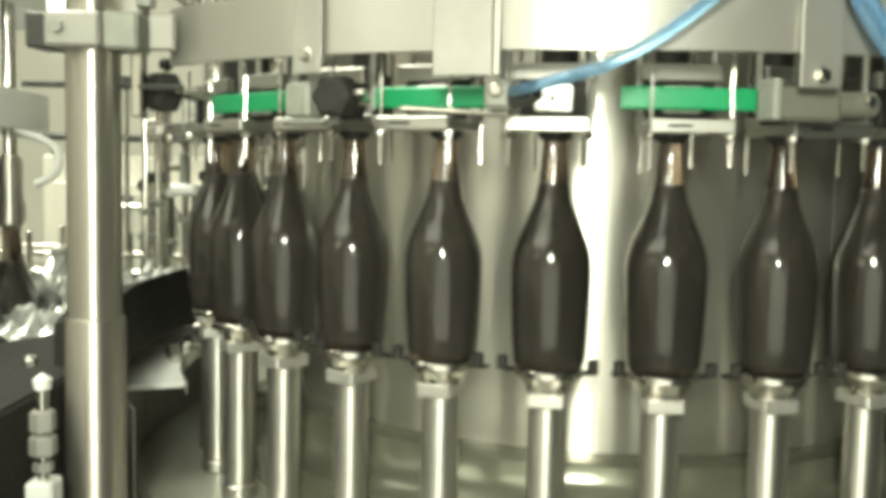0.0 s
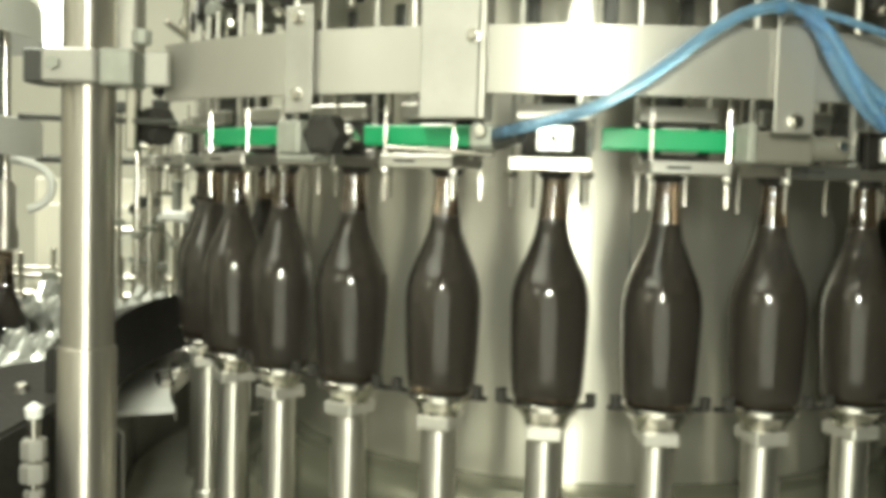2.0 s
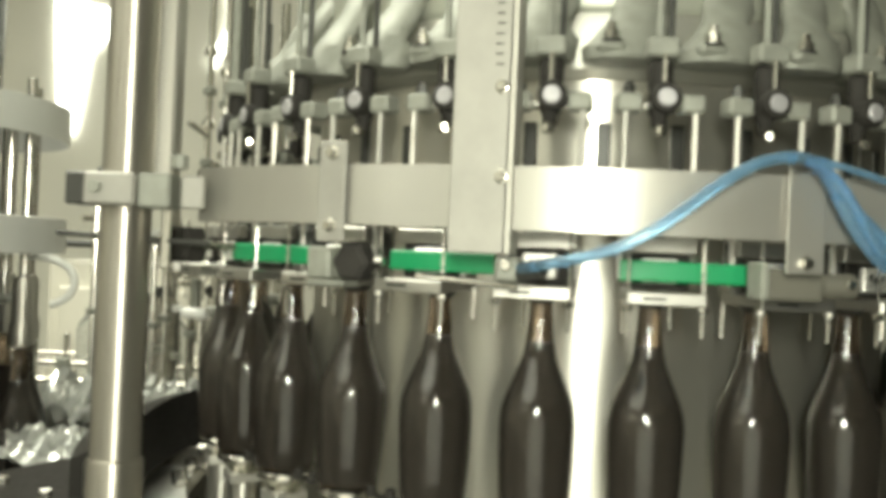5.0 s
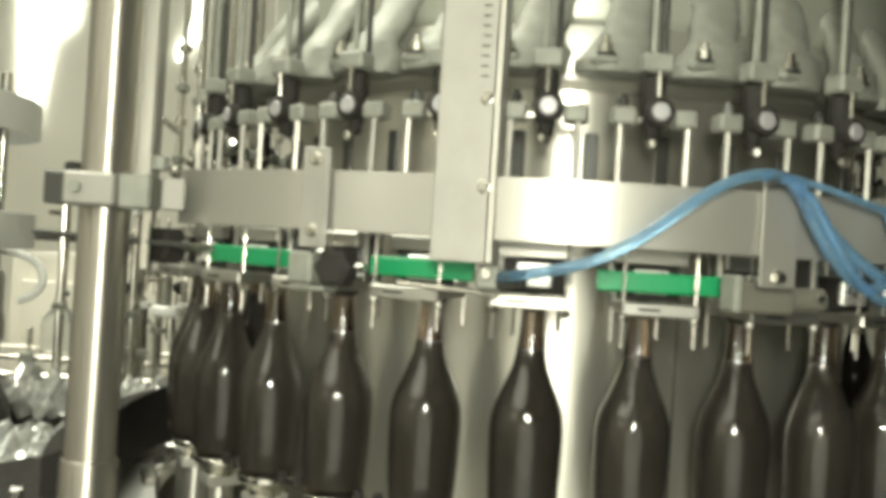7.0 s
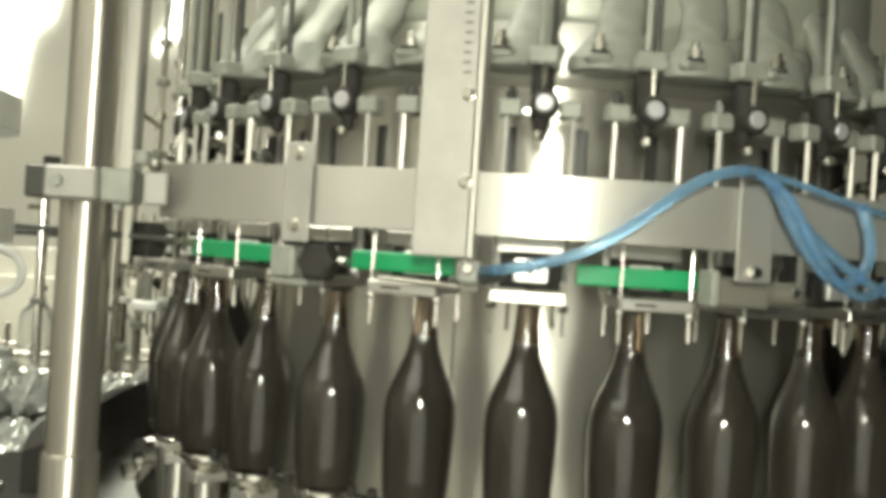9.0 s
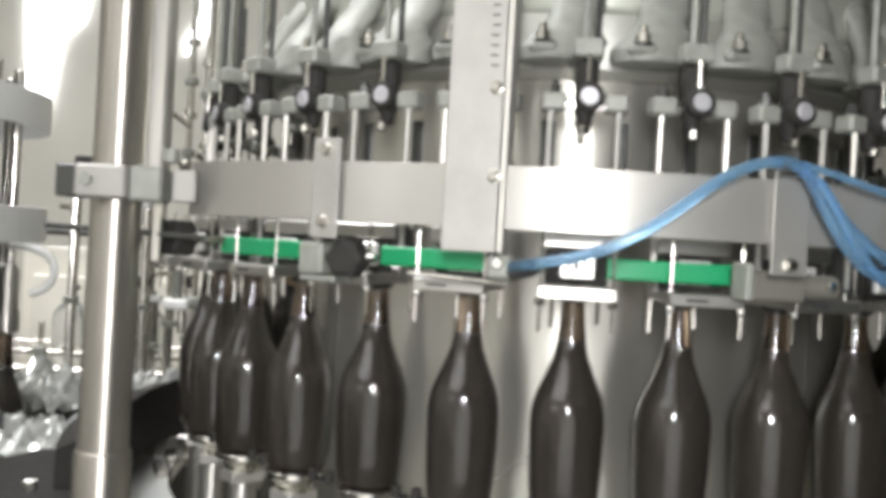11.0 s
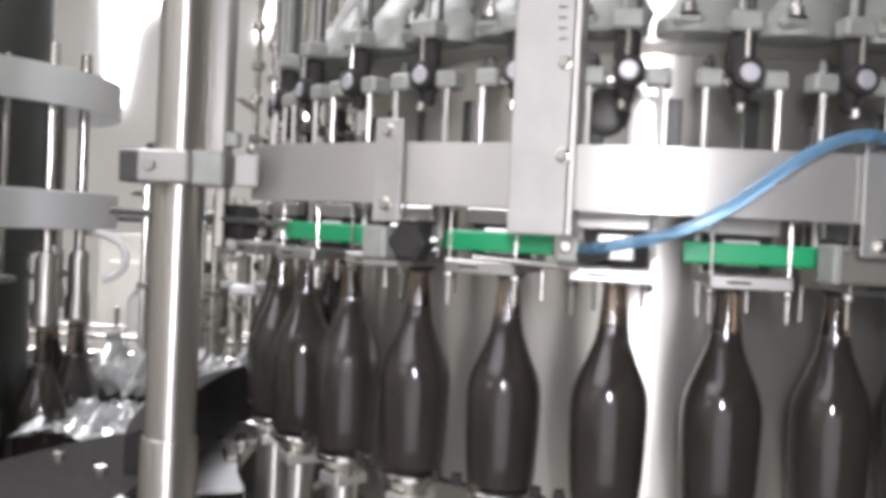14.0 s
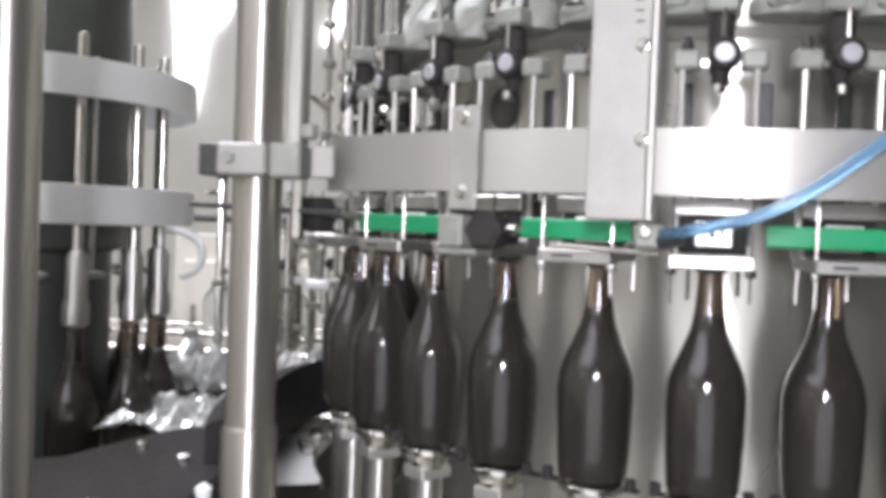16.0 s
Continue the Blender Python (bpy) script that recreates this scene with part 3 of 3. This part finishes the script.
def side_table():
    g = thing("drip_tray", "pale wet steel drip tray beside the turntable", "tray")
    part("tray", box(0.62, 0.5, 0.012, (-0.92, 0.28, 1.0), bevel=0.003), PLATE, g)
    part("rim", box(0.62, 0.012, 0.04, (-0.92, 0.03, 1.016), bevel=0.002), STEEL, g)
    part("lip", lathe([(0.634, 0.996), (0.80, 0.996), (0.80, 1.002), (0.634, 1.002)], 30, arc=(-112, -66), closed=True), TBAND, g, "pale wet steel lip beside the turntable")
    part("basin_wall", lathe([(0.716, 0.80), (0.720, 0.80), (0.720, 0.9955), (0.716, 0.9955)], 40, arc=(-120, -58), closed=True), PLATE, g, "pale curved basin wall round the turntable")
    part("lip_edge", lathe([(0.631, 0.985), (0.6335, 0.985), (0.6335, 1.006), (0.631, 1.006)], 30, arc=(-112, -66), closed=True), STEEL, g)
    part("sheet", box(0.05, 0.45, 0.3, (-0.735, 0.22, 0.85), bevel=0.003), PLATE, g)


side_table()


def rear_line():
    """Conveyor, pipes and guards that show between the turret and the filler."""
    g = thing("rear_conveyor", "wet stainless steel conveyor behind the post", "conveyor")
    part("bed", box(1.5, 0.16, 0.05, (-1.15, 0.62, 1.04), bevel=0.004), STEEL, g)
    for y in (0.53, 0.71):
        for z in (1.10,):
            part("side_rail", rod((-1.9, y, z), (-0.42, y, z), 0.006), STEEL, g)
        for k in range(7):
            part("rail_post", rod((-1.8 + 0.22 * k, y, 1.05), (-1.8 + 0.22 * k, y, 1.15), 0.007), STEEL, g)
    for k in range(6):
        x = -1.7 + 0.21 * k
        f = part("bracket", box(0.03, 0.02, 0.03, (x, 0.515, 1.10), bevel=0.004), CAST, g)
        part("leg", rod((x, 0.62, 0.0), (x, 0.62, 1.02), 0.02), BRUSHED, g) if k % 3 == 0 else None
    g = thing("rear_cabinet", "cream painted steel cabinet behind the conveyor", "cabinet")
    part("body", box(0.62, 0.4, 1.32, (-0.98, 1.15, 0.66), bevel=0.008), CREAM, g)
    part("door", box(0.27, 0.014, 1.1, (-1.12, 0.942, 0.70), bevel=0.004), CREAM, g)
    part("door", box(0.27, 0.014, 1.1, (-0.83, 0.942, 0.70), bevel=0.004), CREAM, g)
    part("handle", rod((-0.99, 0.925, 0.9), (-0.99, 0.925, 1.05), 0.008), STEEL, g)
    part("top_rail", rod((-1.28, 0.94, 1.365), (-0.68, 0.94, 1.365), 0.010), DARK, g)
    rng = random.Random(4)
    for k, (x, z0, z1) in enumerate(((-0.70, 1.15, 1.42), (-0.66, 1.18, 1.40), (-0.615, 1.13, 1.36), (-0.575, 1.2, 1.45), (-0.54, 1.16, 1.9), (-0.60, 1.5, 1.9), (-0.66, 1.55, 1.95))):
        g = thing("pipe", "polished steel pipe with a clamp", "pipe", pose(x, 0.34 + 0.05 * (k % 3), 0), "pipes behind the filler")
        part("tube", rod((0, 0, z0), (0, 0, z1), 0.007 + 0.003 * (k % 2), 12), STEEL, g)
        part("clamp", box(0.03, 0.026, 0.022, (0, 0, z0 + (z1 - z0) * rng.uniform(0.2, 0.8)), bevel=0.004), CAST, g)
        part("flange", lathe([(0.008, z0), (0.016, z0 + 0.002), (0.016, z0 + 0.012), (0.008, z0 + 0.014)], 12), STEEL, g)
    g = thing("drain_hose", "white plastic drain hose bent into a hook", "hose")
    tube([(-0.955, 0.05, 1.345), (-0.93, 0.05, 1.345), (-0.885, 0.05, 1.335), (-0.87, 0.05, 1.30), (-0.885, 0.05, 1.27), (-0.915, 0.05, 1.262)], 0.007, "tube", WHITE, g)
    g = thing("air_valve", "white plastic valve on a steel stem", "valve", pose(-0.665, 0.05, 1.258))
    part("body", box(0.046, 0.03, 0.018, bevel=0.004), WHITE, g)
    part("stem", rod((0.0, 0, 0.009), (0.0, 0, 0.06), 0.009), CAST, g)
    part("elbow", rod((0.01, 0, -0.05), (0.01, 0, -0.009), 0.008), STEEL, g)
    for x in (-1.04, -0.93, -0.86, -0.70, -0.61):
        g = thing("jug", "clear wet plastic jug on the conveyor", "jug", pose(x, 0.60 + 0.3 * (x + 0.8) ** 2, 1.0655, 0, 0, 90 * x), "jugs on the conveyor")
        part("jug_body", lathe([(0.0004, 0.0), (0.036, 0.0), (0.040, 0.01), (0.040, 0.10), (0.036, 0.12), (0.018, 0.14), (0.016, 0.16), (0.0004, 0.161)], 20), CLEAR, g)


rear_line()


def riser_pipes():
    """Polished risers with unions and elbows beside the bowl."""
    rng = random.Random(21)
    for x, y, r, z0, z1 in ((-0.625, 0.16, 0.008, 1.40, 2.3), (-0.650, 0.20, 0.012, 1.36, 2.3), (-0.675, 0.25, 0.007, 1.44, 2.3), (-0.640, 0.27, 0.010, 1.38, 2.3), (-0.700, 0.22, 0.006, 1.48, 2.3), (-0.612, 0.22, 0.006, 1.35, 2.3)):
        g = thing("riser_pipe", "polished steel riser pipe with unions beside the filling bowl", "pipe", pose(x, y, 0), "riser pipes")
        part("tube", rod((0, 0, z0), (0, 0, z1), r, 14), STEEL, g)
        for k in range(4):
            z = z0 + 0.03 + 0.07 * k + rng.uniform(0, 0.03)
            part("union", lathe([(r, z), (r + 0.006, z + 0.002), (r + 0.007, z + 0.008), (r + 0.006, z + 0.016), (r, z + 0.018)], 14), STEEL if k % 2 else CAST, g)
        z = z0 + rng.uniform(0.08, 0.2)
        part("elbow", rod((0, 0, z), (rng.uniform(-0.03, 0.03), -0.035, z + rng.uniform(-0.03, 0.03)), 0.006, 12), STEEL, g)
        part("valve_ball", lathe([(0.0004, -0.014), (0.008, -0.012), (0.013, -0.005), (0.0135, 0.003), (0.010, 0.010), (0.0004, 0.014)], 16, at=(0, -0.014, z0 + rng.uniform(0.02, 0.06))), STEEL, g)


riser_pipes()


def fittings():
    rng = random.Random(11)
    for k in range(16):
        x, y = rng.uniform(-1.02, -0.60), rng.uniform(0.42, 0.56)
        h = rng.uniform(0.10, 0.46)
        g = thing("pipe_fitting", "small steel pipe fitting with a clamp standing on the conveyor", "fitting", pose(x, y, 1.0645, 0, 0, rng.uniform(-60, 60)), "pipe fittings")
        r = rng.uniform(0.005, 0.010)
        part("stem", rod((0, 0, 0), (0, 0, h), r, 10), STEEL, g)
        part("collar", lathe([(r, h * 0.4), (r + 0.007, h * 0.4 + 0.002), (r + 0.007, h * 0.4 + 0.012), (r, h * 0.4 + 0.014)], 12), CAST, g)
        if k % 2:
            part("side_arm", rod((-0.004, 0, h * 0.8), (-0.004 - rng.uniform(0.03, 0.06), -0.01, h * 0.8), 0.006, 10), STEEL, g)
        if k % 3 == 0:
            part("grip", lathe([(0.004, h), (0.014, h + 0.003), (0.016, h + 0.016), (0.010, h + 0.024), (0.0004, h + 0.025)], 14), BLACK, g, "black grip")
        elif k % 3 == 1:
            part("nut", lathe([(0.006, h), (0.013, h), (0.013, h + 0.012), (0.006, h + 0.013)], 6), WHITE, g)
        else:
            part("clamp", box(0.034, 0.022, 0.024, (0.004, 0, h + 0.01), bevel=0.004), DARK, g)


fittings()


def film(cx, cy, z, sx, sy, amp, seed, n=36):
    """Crumpled wet plastic film."""
    bm = bmesh.new()
    grid = []
    for i in range(n):
        row = []
        for j in range(n):
            u, v = i / (n - 1) - 0.5, j / (n - 1) - 0.5
            p = Vector((u * sx * 22 + seed, v * sy * 22, seed))
            h = noise.turbulence(p, 4, True) * amp * (1.15 - 2 * max(abs(u), abs(v)) ** 2)
            k = 1 + 0.18 * noise.noise(Vector((u * 5 + seed, v * 5, 3)))
            row.append(bm.verts.new((cx + u * sx * k + 0.3 * h, cy + v * sy * k, z + h)))
        grid.append(row)
    for i in range(n - 1):
        for j in range(n - 1):
            bm.faces.new((grid[i][j], grid[i + 1][j], grid[i + 1][j + 1], grid[i][j + 1]))
    g = thing("plastic_film", "crumpled wet clear plastic film lying on the steel", "plastic film", None, "crumpled films")
    o = part("sheet", bm, FILM, g)
    o.modifiers.new("thickness", "SOLIDIFY").thickness = 0.0012


film(-0.83, -0.06, 1.03, 0.24, 0.26, 0.05, 1.7)
film(-0.75, 0.32, 1.02, 0.42, 0.30, 0.09, 5.1)
film(-1.05, 0.36, 1.02, 0.30, 0.26, 0.09, 7.3)


def hose():
    g = thing("air_hose", "translucent blue air hose looped over the guard band", "hose")
    z = [(-13.5, 0.725, 1.368), (-12, 0.745, 1.371), (-9.5, 0.757, 1.378), (-7, 0.762, 1.387), (-3.8, 0.765, 1.410), (-0.5, 0.765, 1.448), (2.2, 0.768, 1.472), (5.0, 0.765, 1.479), (6.6, 0.765, 1.474), (8.1, 0.765, 1.436), (9.6, 0.768, 1.404), (12.0, 0.77, 1.373), (14.4, 0.77, 1.384), (15.4, 0.765, 1.42), (14.6, 0.755, 1.455)]
    tube([on_ring(r, a, h) for a, r, h in z], 0.0054, "tube", BLUE, g)
    z = [(4.6, 0.758, 1.476), (6.3, 0.757, 1.478), (8.0, 0.76, 1.452), (10.2, 0.765, 1.418), (13.0, 0.77, 1.392), (17.0, 0.765, 1.366), (22, 0.75, 1.362), (28, 0.73, 1.39)]
    tube([on_ring(r, a, h) for a, r, h in z], 0.0054, "tube", BLUE, g)
    z = [(5.4, 0.772, 1.474), (7.2, 0.774, 1.466), (9.0, 0.776, 1.425), (11.0, 0.778, 1.385), (13.2, 0.776, 1.366), (15.5, 0.77, 1.366), (19, 0.755, 1.40), (24, 0.74, 1.44)]
    tube([on_ring(r, a, h) for a, r, h in z], 0.0048, "tube", BLUE, g)
    z = [(6.0, 0.768, 1.476), (9.0, 0.77, 1.468), (13.0, 0.768, 1.452), (18, 0.75, 1.447), (24, 0.735, 1.45)]
    tube([on_ring(r, a, h) for a, r, h in z], 0.0034, "tube", BLUE, g)
    o = part("hose_clip", box(0.022, 0.012, 0.012, bevel=0.003), DARK, g)
    o.matrix_basis = at_ring(0.76, 5.6, 1.472)


hose()


def motions():
    ts = sorted(set([0, 0.1, 0.2] + [i * 0.25 for i in range(1, 64)] + [15.8, 15.9, 16.0]))
    walk(carousel, [(t, pose(0, 0, 0, 0, 0, turn_at(t))) for t in ts])
    for i, b in enumerate(bottles):
        walk(b, [(t, pose(*on_ring(R, turn_at(t) + i * PITCH, 1.1005), 0, 0, turn_at(t) + i * PITCH)) for t in ts])
    walk(heads, [(t, pose(*TURRET, 0, 0, 0, head_turn(t))) for t in ts])
    for i, b in enumerate(capped):
        walk(b, [(t, pose(TURRET[0], TURRET[1], 0.945) @ pose(*on_ring(0.275, head_turn(t) + i * 24, 0), 0, 0, head_turn(t) + i * 24)) for t in ts])


motions()
